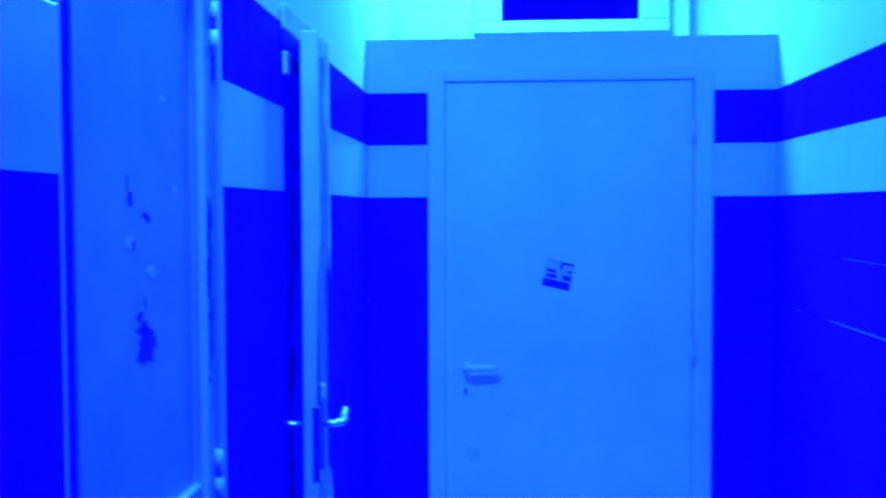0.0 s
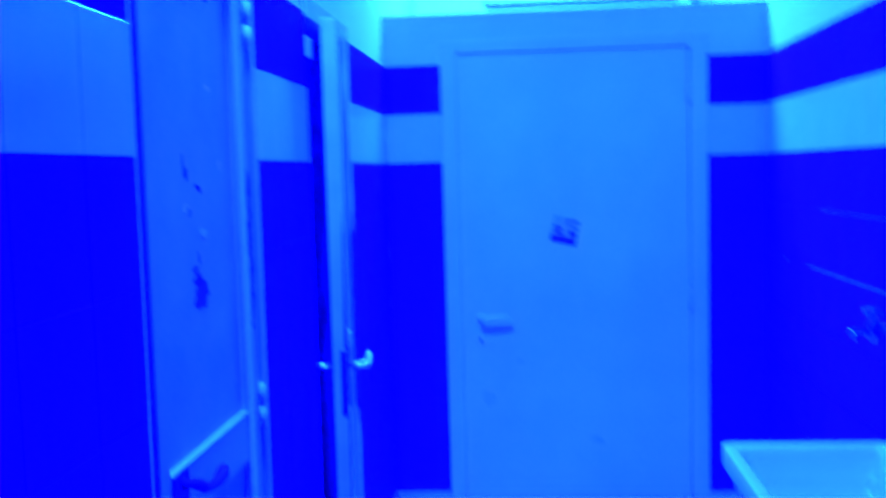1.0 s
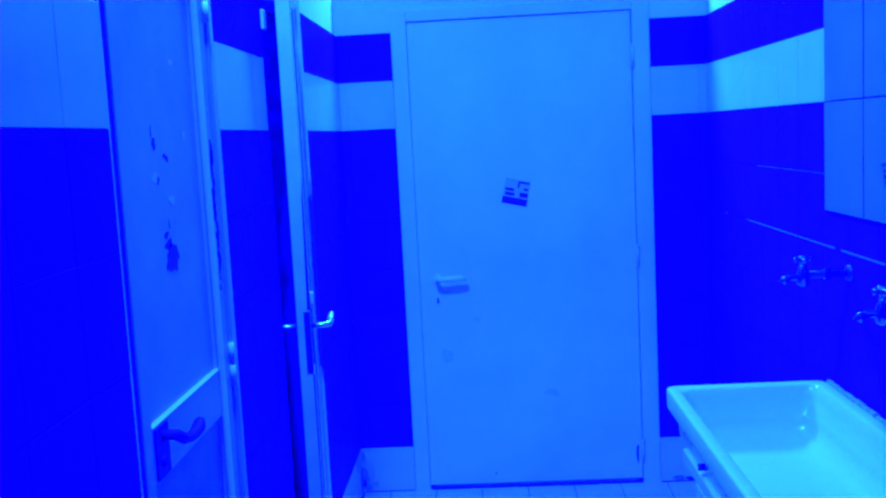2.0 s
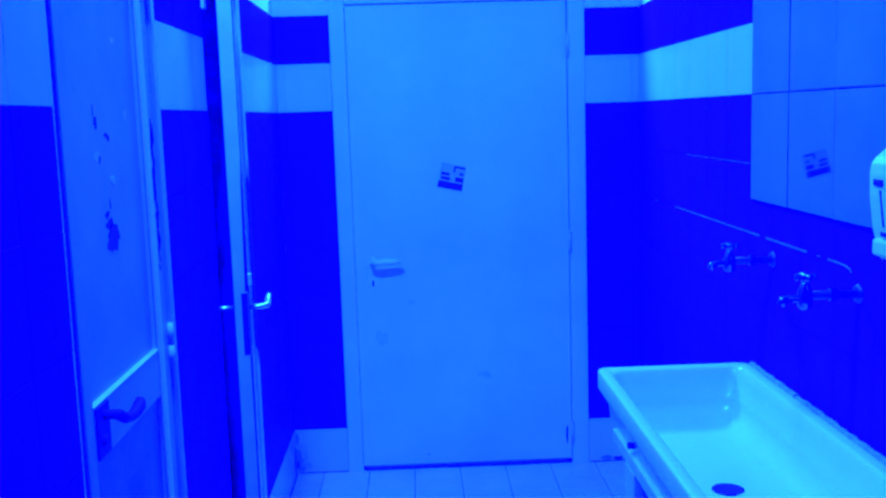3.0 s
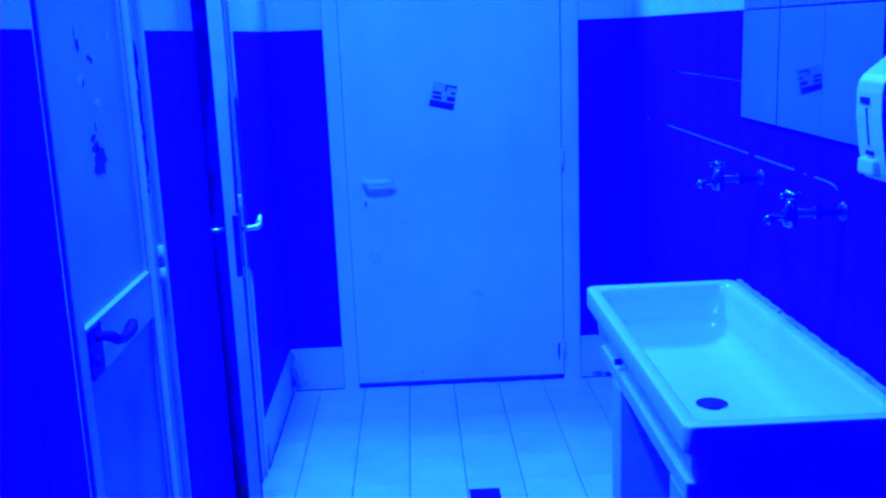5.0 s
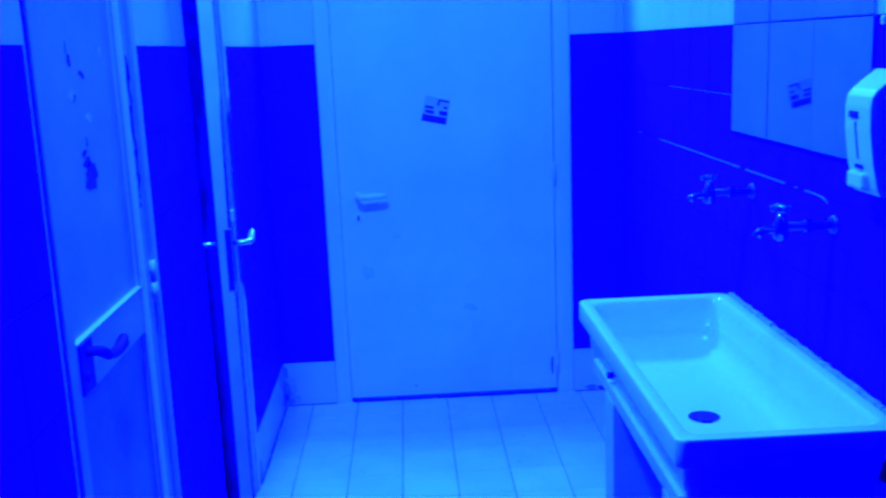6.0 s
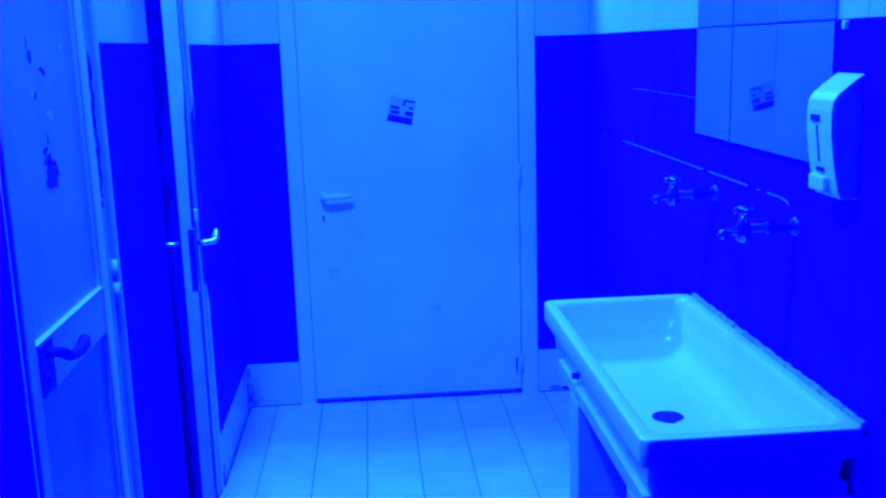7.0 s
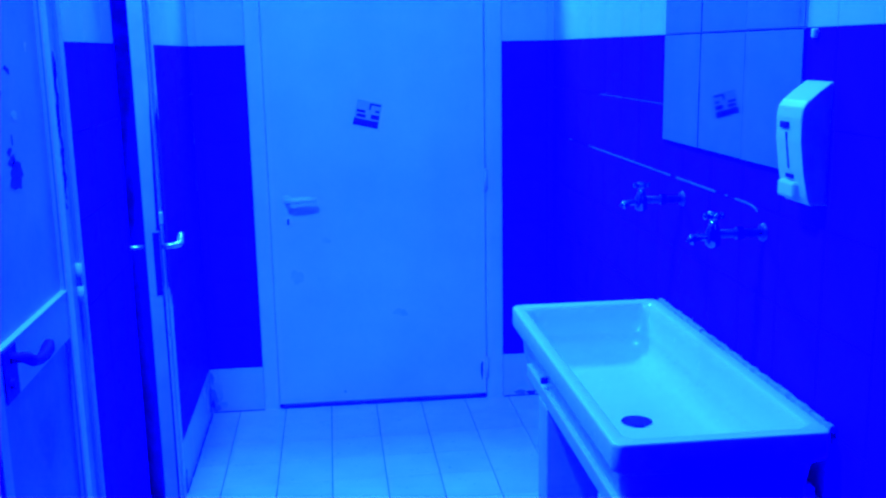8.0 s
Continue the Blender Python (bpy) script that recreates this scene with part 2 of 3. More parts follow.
for nm, a in (("window_sill", (0.14, 1.12, 2.44, 2.50)), ("window_head", (0.14, 1.12, 2.94, 3.0)), ("window_stile", (0.14, 0.28, 2.50, 2.94)), ("window_stile", (0.97, 1.12, 2.50, 2.94))):
    part(nm, box(a[0], a[1], YB - 0.03, YB + 0.05, a[2], a[3], 0.006), M_DOOR, window)
part("pane", box(0.28, 0.97, YB + 0.01, YB + 0.016, 2.50, 2.94), M_GLASS, window, "dark glass pane")

# ---- lamp and pipe behind the partition ----
fixture = thing("ceiling_light", -0.136, -2.29, ZC, "white tube lamp fixed under the ceiling", "lamp")
part("housing", box(-0.226, -0.046, -2.38, -2.20, 3.33, ZC, 0.008), M_PLASTIC, fixture)
part("tube", rod((-0.216, -2.29, 3.31), (-0.056, -2.29, 3.31), 0.013), M_TUBE, fixture, "glowing lamp tube")
lobby = thing("ceiling_light", 0.26, 0.45, ZC, "wide white lamp with three tubes under the lobby ceiling", "lamp")
part("housing", box(-0.23, 0.76, 0.17, 0.73, 3.33, ZC, 0.008), M_PLASTIC, lobby)
for y in (0.25, 0.45, 0.65):
    part("tube", rod((-0.20, y, 3.31), (0.72, y, 3.31), 0.013), M_TUBE, lobby, "glowing lamp tube")
pipe = thing("wall_pipe", 1.20, YB - 0.03, 0, "white painted pipe running up the back wall", "pipe")
part("pipe", rod((1.20, YB - 0.03, 0), (1.20, YB - 0.03, ZC), 0.022), M_STEEL, pipe, smooth=True)
for z in (0.6, 2.3):
    part("clip", box(1.17, 1.23, YB - 0.035, YB, z, z + 0.02, 0.003), M_STEEL, pipe)


# ---- far door ----
door = thing("door_1", 0.54, 0, 0, "closed white flush door with a torn sticker", "door", kind="structure")
part("door_leaf", box(0.0672, 1.0045, 0.002, 0.042, 0.018, 2.040, 0.002), M_DOOR, door)
part("jamb", box(FX0, 0.066, -0.014, 0.10, -0.006, FZ, 0.005), M_DOOR, door)
part("jamb", box(1.008, FX1, -0.014, 0.10, -0.006, FZ, 0.005), M_DOOR, door)
part("lintel", box(0.066, 1.008, -0.0135, 0.10, 2.041, FZ - 0.001, 0.005), M_DOOR, door)
# unseen strips added behind the leaf to block light through its gaps
part("light_stop", box(0.060, 1.014, 0.046, 0.062, 2.015, 2.075), M_DOOR, door)
part("light_stop", box(0.060, 0.085, 0.0465, 0.0625, 0.0, 2.015), M_DOOR, door)
part("light_stop", box(0.990, 1.014, 0.0465, 0.0625, 0.0, 2.015), M_DOOR, door)
part("threshold", box(0.066, 1.008, 0.004, 0.10, -0.02, 0.006, 0.002), M_DARKPL, door, "dark worn threshold strip")
handle = part("handle", tube([(0.142, -0.002, 0.945), (0.142, -0.030, 0.945), (0.145, -0.046, 0.945), (0.165, -0.052, 0.946), (0.20, -0.052, 0.948), (0.24, -0.050, 0.949), (0.268, -0.046, 0.948)], [0.009, 0.009, 0.011, 0.0125, 0.013, 0.012, 0.009], flat=1.1), M_PLASTIC, door, "short lever handle", smooth=True)
part("rose", rod((0.142, 0.004, 0.945), (0.142, -0.006, 0.945), 0.019, 0.017, 24), M_PLASTIC, handle)
plate = part("keyhole_plate", rod((0.142, 0.004, 0.847), (0.142, -0.001, 0.847), 0.022, 0.020, 24), M_DOOR, door)
part("keyhole", box(0.138, 0.146, -0.0025, 0.002, 0.836, 0.860), M_DARKPL, plate)
for z in (0.10, 0.96, 1.80):
    hg = part("hinge", rod((1.006, -0.018, z), (1.006, -0.018, z + 0.085), 0.007), M_STEEL, door, smooth=True)
    part("pin", ball((1.006, -0.018, z + 0.089), 0.008), M_STEEL, hg, smooth=True)
ST = pose(0.50, 0.0010, 1.303, 0, 13, 0)


def slab(x0, x1, z0, z1, lift, m):
    b = box(x0, x1, -lift, 0.0006, z0, z1)
    bmesh.ops.transform(b, matrix=m, verts=b.verts)
    return b


sticker = part("sticker", slab(-0.054, 0.054, -0.054, 0.054, 0.0006, ST), M_PAPER, door, "pale sticker with dark bars")
for x0, x1, z0, z1 in ((-0.054, 0.054, -0.054, -0.024), (-0.046, -0.006, -0.018, -0.004), (0.016, 0.052, -0.018, 0.002), (-0.048, -0.010, 0.002, 0.014), (0.002, 0.050, 0.040, 0.048), (0.002, 0.010, 0.020, 0.040), (0.030, 0.048, 0.012, 0.022)):
    part("printed_bar", slab(x0, x1, z0, z1, 0.0014, ST), M_INK, sticker)
M_SCUFF = material("faint_scuff", (0.69, 0.69, 0.68), 0.5, vary=0.15, scale=30)
M_SMUDGE = material("smudge_and_shade", (0.55, 0.55, 0.55), 0.6, vary=0.3, scale=30)


# ---- cubicle door, closed, near the basin ----
XF = -0.2445                  # front face of the leaf
cub = thing("door_2", XF, -2.3, 0, "closed worn white panelled cubicle door with torn stickers", "door", kind="structure")
Y0, Y1, YN, YF = -2.567, -1.984, -2.522, -2.078
XP = XF - 0.011               # face of the panels
ZR0, ZR1 = 0.966, 1.070       # lock rail
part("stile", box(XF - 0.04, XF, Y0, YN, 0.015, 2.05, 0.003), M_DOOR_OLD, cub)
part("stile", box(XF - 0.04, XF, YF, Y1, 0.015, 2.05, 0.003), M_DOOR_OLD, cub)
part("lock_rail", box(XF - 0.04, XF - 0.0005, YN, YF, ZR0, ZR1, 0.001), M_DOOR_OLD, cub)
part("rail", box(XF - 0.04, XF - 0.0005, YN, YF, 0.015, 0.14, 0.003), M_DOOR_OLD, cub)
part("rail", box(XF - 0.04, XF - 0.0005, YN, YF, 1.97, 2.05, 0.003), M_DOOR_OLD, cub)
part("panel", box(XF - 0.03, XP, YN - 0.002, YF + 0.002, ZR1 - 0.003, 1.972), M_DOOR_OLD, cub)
# grime and the lock rail's shade share this dark panel colour
part("panel", box(XF - 0.03, XP, YN - 0.002, YF + 0.002, 0.138, ZR0 + 0.003), M_DOOR_KICK, cub, "scuffed grimy lower panel, darkened for the shade under the rail")
part("bead", prism([(XP, ZR1 - 0.001), (XF + 0.001, ZR1 - 0.001), (XF + 0.001, ZR1 + 0.0008), (XP, ZR1 + 0.0022)], "y", YN, YF), M_DOOR_FRAME, cub, "sloped bead on the lock rail")
# lighter paint stands in for light caught by the stile's step
part("bead", prism([(XP, YF - 0.002), (XF + 0.0030, YF + 0.002), (XF + 0.0034, YF + 0.040), (XF - 0.002, YF + 0.042)], "z", 0.142, 1.968), M_DOOR, cub, "strip along the stile, in lighter paint for the lit step")
part("jamb", box(XL - WT, -0.2365, D1[0] - 0.008, D1[0] + 0.009, -0.006, 2.10, 0.002), M_DOOR_FRAME, cub)
# dark fillers paint shade into the gaps beside the leaf
part("shade_fill", box(XL - WT, XF - 0.003, D1[0] + 0.009, Y0 - 0.001, -0.006, 2.10), M_DOOR_DARK, cub, "dark filler standing in for shade in the door gap")
part("shade_fill", box(XL - WT, XF - 0.006, Y1 + 0.0005, -1.9795, -0.006, 2.10), M_DOOR_DARK, cub, "dark filler in the shaded seam beside the leaf")
part("jamb", box(XL - WT, -0.2385, -1.979, -1.968, -0.006, 2.10, 0.002), M_DOOR_OLD, cub)
part("jamb", box(XL - WT, -0.2315, -1.968, D1[1] + 0.012, -0.006, 2.10, 0.003), M_DOOR_FRAME, cub)
part("lintel", box(XL - WT, -0.230, D1[0] + 0.009, -1.968, 2.055, 2.10, 0.004), M_DOOR_FRAME, cub)
for z in (0.22, 1.010, 1.838):
    hg = part("hinge", rod((-0.2395, -1.983, z), (-0.2395, -1.983, z + 0.048), 0.0072), M_DOOR_FRAME, cub, smooth=True)
    part("knuckle", rod((-0.2395, -1.983, z + 0.0515), (-0.2395, -1.983, z + 0.100), 0.0072), M_DOOR_FRAME, hg, smooth=True)
    part("pin", rod((-0.2395, -1.983, z + 0.047), (-0.2395, -1.983, z + 0.053), 0.0055), M_DOOR_DARK, hg, "dark gap between the hinge halves", smooth=True)
HY = -2.480
hp = part("handle_plate", box(XF, XF + 0.004, HY - 0.038, HY + 0.032, ZR0 + 0.004, ZR1 - 0.004, 0.0015), M_IRON, cub, "dark tarnished metal handle plate")
part("lever", tube([(XF, HY, 1.046), (XF + 0.022, HY, 1.046), (XF + 0.029, HY + 0.008, 1.042), (XF + 0.031, HY + 0.036, 1.027), (XF + 0.031, HY + 0.072, 1.019), (XF + 0.030, HY + 0.106, 1.017), (XF + 0.030, HY + 0.130, 1.022), (XF + 0.029, HY + 0.144, 1.030)], [0.010, 0.010, 0.011, 0.0105, 0.0105, 0.012, 0.0135, 0.010]), M_IRON, hp, "dark bent lever handle", smooth=True)
part("keyhole", rod((XF + 0.001, HY - 0.012, 1.002), (XF + 0.012, HY - 0.012, 1.002), 0.010), M_IRON, hp)


def wall_mark(name, parent, mat, y, z, r, seed, squash=1.0, lift=0.001, x=None, label=""):
    xx = XP if x is None else x
    return part(name, prism(blot(y, z, r, seed, squash), "x", xx - 0.002, xx + lift), mat, parent, label)


SCRAPS = (
    (-2.304, 1.344, 0.024, 1.0, M_INK), (-2.285, 1.352, 0.018, 0.8, M_INK), (-2.318, 1.332, 0.017, 0.9, M_INK), (-2.320, 1.372, 0.017, 0.6, M_INK), (-2.330, 1.391, 0.012, 0.5, M_INK),
    (-2.308, 1.410, 0.002, 5.0, M_GRIME), (-2.292, 1.538, 0.009, 0.6, M_INK), (-2.306, 1.544, 0.007, 0.6, M_INK), (-2.362, 1.568, 0.009, 1.0, M_GRIME), (-2.372, 1.590, 0.0025, 4.0, M_GRIME),
    (-2.368, 1.503, 0.011, 0.9, M_SMUDGE), (-2.352, 1.498, 0.005, 1.2, M_GRIME), (-2.168, 1.583, 0.007, 1.2, M_SMUDGE), (-2.215, 1.905, 0.013, 0.6, M_INK), (-2.28, 1.455, 0.012, 0.7, M_SMUDGE),
    (-2.22, 1.73, 0.014, 0.3, M_SMUDGE))
for i, (y, z, r, q, mt) in enumerate(SCRAPS):
    wall_mark("sticker_scrap", cub, mt, y + 0.006, z + 0.006, 1.15 * r, 11 + i, q, 0.0003 + 0.0002 * (i % 3), label="dark torn scrap of sticker")
# paint chipped off the stile in one long ragged run
rnd = random.Random(17)
z, i = 1.555, 0
while z > 1.235:
    r = rnd.uniform(0.0085, 0.0135) if z > 1.30 else 0.0050
    wall_mark("chip", cub, M_DOOR_DARK, -2.009 + rnd.uniform(-0.005, 0.005), z, r, 50 + i, rnd.uniform(1.3, 2.0), 0.0006, XF, "chipped paint showing dark wood")
    z, i = z - rnd.uniform(0.014, 0.026), i + 1

# ---- cubicle door, ajar ----
ajar = thing("door_3", XL - 0.045, D2[1] - 0.02, 0, "white cubicle door standing ajar, seen on its edge", "door", kind="structure")
ANG = 10.2
PV = pose(-0.243, D2[1] - 0.022, 0, 0, 0, ANG)


def swing(bm):
    bmesh.ops.transform(bm, matrix=PV, verts=bm.verts)
    return bm


LW = 0.53
leaf = part("door_leaf", swing(box(-0.040, 0.0, -LW, 0, 0.012, 1.98, 0.003)), M_DOOR_FRAME, ajar)
part("lock_plate", swing(box(-0.020, -0.001, -LW - 0.0015, -LW + 0.003, 0.90, 1.08)), M_IRON, leaf, "dark lock face plate")
for sgn, xb in ((1, 0.0), (-1, -0.040)):
    hz = 1.030
    part("lever", swing(tube([(xb, -LW + 0.05, hz), (xb + sgn * 0.040, -LW + 0.05, hz), (xb + sgn * 0.053, -LW + 0.062, hz), (xb + sgn * 0.057, -LW + 0.10, hz), (xb + sgn * 0.058, -LW + 0.15, hz), (xb + sgn * 0.062, -LW + 0.168, hz + 0.012)], [0.008, 0.008, 0.009, 0.009, 0.009, 0.007])), M_ALU, leaf, "polished lever handle", smooth=True)
    part("back_plate", swing(box(xb if sgn > 0 else xb - 0.004, xb + 0.004 if sgn > 0 else xb, -LW + 0.03, -LW + 0.07, 0.92, 1.08, 0.001)), M_IRON, leaf)
part("worn_edge", swing(prism([(0.0012, 1.47), (-0.0035, 1.40), (-0.0060, 1.25), (-0.0085, 1.10), (-0.0090, 1.085), (0.0012, 1.085)], "y", -LW - 0.0008, -LW + 0.012)), M_DOOR_DARK, leaf, "dark worn paint along the leaf edge")
part("worn_edge", swing(prism([(0.0012, 0.895), (-0.0040, 0.895), (-0.0030, 0.60), (-0.0040, 0.30), (-0.0025, 0.02), (0.0012, 0.02)], "y", -LW - 0.0008, -LW + 0.012)), M_DOOR_DARK, leaf, "dark worn paint along the leaf edge")
part("latch_knob", swing(box(0.0, 0.012, -LW + 0.004, -LW + 0.02, 1.10, 1.135, 0.003)), M_STEEL, leaf)
# near jamb coloured dark in place of shade in the doorway
part("jamb", box(XL - WT, XL + 0.003, D2[0] + 0.001, D2[0] + 0.022, -0.006, 1.99, 0.003), M_DOOR_DARK, ajar, "inner jamb coloured dark for the shade of the doorway")
# dark paint stands in for shade on the inner frame face
part("jamb", box(XL - 0.018, XL - 0.002, D2[1] - 0.018, D2[1] + 0.024, -0.006, 2.05, 0.002), M_DOOR_KICK, ajar, "inner face of the frame, coloured dark for shade")
part("jamb", box(XL - 0.018, XL + 0.010, D2[1] + 0.024, D2[1] + 0.065, -0.006, 2.05, 0.004), M_DOOR_FRAME, ajar)
# dark patch paints the leaf's shadow onto the frame
part("leaf_shadow_patch", prism([(D2[1] + 0.020, 1.36), (D2[1] + 0.040, 1.44), (D2[1] + 0.0655, 1.30), (D2[1] + 0.0655, 0.86), (D2[1] + 0.050, 0.72), (D2[1] + 0.020, 0.80)], "x", XL + 0.006, XL + 0.0108), M_DOOR_DARK, ajar, "dark patch standing in for leaf shadow on the frame")
# dark fill puts shade into the reveal behind the front plate
part("shade_fill", box(XL - WT, XL - 0.018, D2[1] - 0.018, D2[1] + 0.065, -0.006, 2.05), M_DOOR_DARK, ajar, "inner jamb coloured dark for the shade of the doorway")
part("lintel", box(XL - WT, XL + 0.009, D2[0] + 0.022, D2[1] - 0.018, 1.99, 2.05, 0.004), M_DOOR_FRAME, ajar)
part("latch_keeper", box(XL + 0.003, XL + 0.014, D2[0] + 0.015, D2[0] + 0.045, 1.88, 1.935, 0.003), M_STEEL, ajar)
for z in (0.25, 1.75):
    part("hinge", rod((XL - 0.02, D2[1] - 0.02, z), (XL - 0.02, D2[1] - 0.02, z + 0.1), 0.009), M_STEEL, ajar, smooth=True)

# ---- mirror of square panels ----
mirror = thing("wall_mirror", XR, -1.82, 1.30, "wall mirror made of silvered square panels", "mirror")
MW, rnd = 0.279, random.Random(4)
for i in range(3):
    for j in range(3):
        ya = -1.447 - MW * (i + 1)
        b = box(XR - 0.018, XR - 0.008, ya + 0.0026, ya + MW - 0.0026, 1.30 + 0.3 * j + 0.0022, 1.60 + 0.3 * j - 0.0022, 0.0012, 1)
        m0 = Matrix.Translation((XR, ya + MW / 2, 1.45 + 0.3 * j))
        bmesh.ops.transform(b, matrix=m0 @ pose(0, 0, 0, 0, rnd.uniform(-0.12, 0.12), rnd.uniform(-0.2, 0.2) + (1.1 if i == 2 else 0.0)) @ pose(0, 0, 0, 0, -0.30 if (i, j) == (1, 0) else 0.0, 0) @ m0.inverted(), verts=b.verts)
        part("mirror_panel", b, M_MIRROR, mirror)
part("backing", box(XR, XR - 0.0075, -1.447 - 3 * MW, -1.447, 1.30, 2.2), M_DARKPL, mirror)

# ---- trough basin ----
basin = thing("trough_basin", 1.08, -1.97, 0, "long white ceramic trough basin on two pale piers", "basin")
BX0, BX1, BY0, BY1, BZ = 0.852, 1.296, -2.515, -1.456, 0.822


def loop(x0, x1, y0, y1, z, r, n=6):
    out = []
    for cx, cy, a0 in ((x1 - r, y1 - r, 0), (x0 + r, y1 - r, 90), (x0 + r, y0 + r, 180), (x1 - r, y0 + r, 270)):
        for k in range(n + 1):
            a = radians(a0 + 90 * k / n)
            out.append((cx + r * math.cos(a), cy + r * math.sin(a), z))
    return out


def loft(rings, close_last=True, close_first=True):
    bm = bmesh.new()
    vs = [[bm.verts.new(p) for p in ring] for ring in rings]
    for a, b in zip(vs, vs[1:]):
        n = len(a)
        for k in range(n):
            bm.faces.new((a[k], a[(k + 1) % n], b[(k + 1) % n], b[k]))
    if close_last:
        bm.faces.new(vs[-1])
    if close_first:
        bm.faces.new(vs[0])
    return bm


def inset(d, z, r, e=0.0):
    return loop(BX0 + d, BX1 - d, BY0 + d + e, BY1 - d - e, z, max(r, 0.004))


rings = [inset(0.060, 0.640, 0.03), inset(0.040, 0.655, 0.03), inset(0.028, 0.690, 0.03), inset(0.024, 0.745, 0.02), inset(0.012, 0.756, 0.02),
         inset(0.002, 0.764, 0.02), inset(0.0, 0.772, 0.02), inset(0.0, 0.8145, 0.02), inset(0.0010, 0.8185, 0.02, -0.001), inset(0.0035, 0.8210, 0.02, -0.0034), inset(0.0075, 0.822, 0.02, -0.0070),
         inset(0.026, 0.822, 0.024), inset(0.032, 0.819, 0.03), inset(0.037, 0.811, 0.034), inset(0.042, 0.79, 0.04), inset(0.050, 0.742, 0.05, 0.004)]
for k in range(9):
    a = radians(90 * k / 8)
    rings.append(inset(0.052 + 0.070 * (1 - math.cos(a)), 0.738 - 0.071 * math.sin(a), 0.06, 0.004 + 0.055 * (1 - math.cos(a))))
rings += [inset(0.126, 0.667, 0.05, 0.060), inset(0.140, 0.667, 0.04, 0.062), inset(0.16, 0.667, 0.03, 0.064)]
bowl = part("bowl", loft(rings), M_CERAMIC, basin, smooth=True)
bowl.data.set_sharp_from_angle(angle=radians(38))
dr = part("drain", rod((1.056, -2.028, 0.6660), (1.056, -2.028, 0.6695), 0.040, 0.038, 28), M_CHROME, basin, "round waste outlet", smooth=False)
part("drain_hole", rod((1.056, -2.028, 0.6665), (1.056, -2.028, 0.6705), 0.033, 0.033, 28), M_DARKPL, dr)
rnd = random.Random(8)
for i in range(12):
    y = BY0 + 0.02 + i * (BY1 - BY0 - 0.03) / 12
    w = (BY1 - BY0 - 0.03) / 12
    b = tube([(XR - 0.0175 + rnd.uniform(-.002, .002), y - 0.004 + w * k / 5, BZ - 0.004 + rnd.uniform(-0.001, 0.003)) for k in range(6)], [0.0068 + rnd.uniform(0, 0.0025) for k in range(6)], 8)
    part("sealant", b, M_SEAL, basin, "ragged strip of mortar sealant")
part("side_beam", box(0.868, 0.892, -2.475, -1.60, 0.650, 0.688, 0.004), M_STEEL, basin)
part("side_beam", box(1.262, 1.286, -2.475, -1.60, 0.650, 0.688, 0.004), M_STEEL, basin)
for y in (-2.46, -1.870):
    part("pier", box(0.867, XR - 0.009, y, y + 0.105, 0.0, 0.652, 0.004), M_PIER, basin, "pale painted support pier under the basin")
part("overflow_bolt", rod((0.862, -1.82, 0.712), (0.882, -1.82, 0.712), 0.009), M_DARKPL, basin, "dark fixing bolt")
part("waste_pipe", tube([(1.056, -2.028, 0.65), (1.056, -2.028, 0.50), (1.07, -2.028, 0.44), (1.12, -2.028, 0.42), (1.31, -2.028, 0.42)], 0.022), M_DARKPL, basin, "dark waste pipe", smooth=True)


# ---- taps ----
def tap(y):
    t = thing("wall_tap", XR, y, 1.12, "chrome wall tap with cross handle above the basin", "tap", "taps over the basin")
    part("flange", rod((XR, y, 1.148), (XR - 0.016, y, 1.148), 0.026, 0.018, 24), M_TAP_DULL, t, smooth=True)
    part("stem", rod((XR - 0.013, y, 1.148), (1.192, y, 1.148), 0.010), M_TAP_DULL, t, smooth=True)
    part("nut", rod((1.262, y, 1.148), (1.246, y, 1.148), 0.0155, 0.0155, 6), M_TAP, t)
    part("body", tube([(1.192, y, 1.118), (1.192, y, 1.124), (1.192, y, 1.155), (1.192, y, 1.166), (1.192, y, 1.182)], [0.010, 0.017, 0.017, 0.012, 0.008], 20), M_TAP, t, smooth=True)
    h = part("cross_handle", rod((1.192, y, 1.176), (1.192, y, 1.198), 0.009, 0.011), M_TAP, t, smooth=True)
    for dx, dy in ((1, 0), (-1, 0), (0, 1), (0, -1)):
        part("spoke", tube([(1.192, y, 1.188), (1.192 + dx * 0.014, y + dy * 0.014, 1.189), (1.192 + dx * 0.020, y + dy * 0.020, 1.190), (1.192 + dx * 0.024, y + dy * 0.024, 1.190)], [0.005, 0.005, 0.0085, 0.005], 12), M_TAP, h, smooth=True)
    part("spout", tube([(1.192, y, 1.140), (1.172, y, 1.141), (1.156, y, 1.142), (1.144, y, 1.139), (1.138, y, 1.128)], [0.010, 0.0085, 0.0085, 0.0095, 0.0105], 16), M_TAP, t, smooth=True)
    return t


first = tap(-1.605)
copy_thing(first, pose(XR, -2.125, 1.12))

# ---- soap dispenser ----
soap = thing("soap_dispenser", XR, -2.27, 1.25, "white plastic wall soap dispenser with level window", "dispenser")
SY0, SY1, SX = -2.398, -2.290, 1.250
prof = [(XR, 1.252), (1.278, 1.252), (1.270, 1.268), (1.260, 1.32), (1.252, 1.38), (SX, 1.425), (SX + 0.003, 1.445), (SX + 0.012, 1.458), (SX + 0.035, 1.476), (SX + 0.058, 1.494), (XR, 1.497)]
part("case", prism(prof, "y", SY0, SY1, 0.0025), M_PLASTIC, soap)
part("badge", box(SX - 0.003, SX + 0.006, -2.350, -2.312, 1.403, 1.416, 0.002), M_DARKPL, soap, "small dark oval badge")
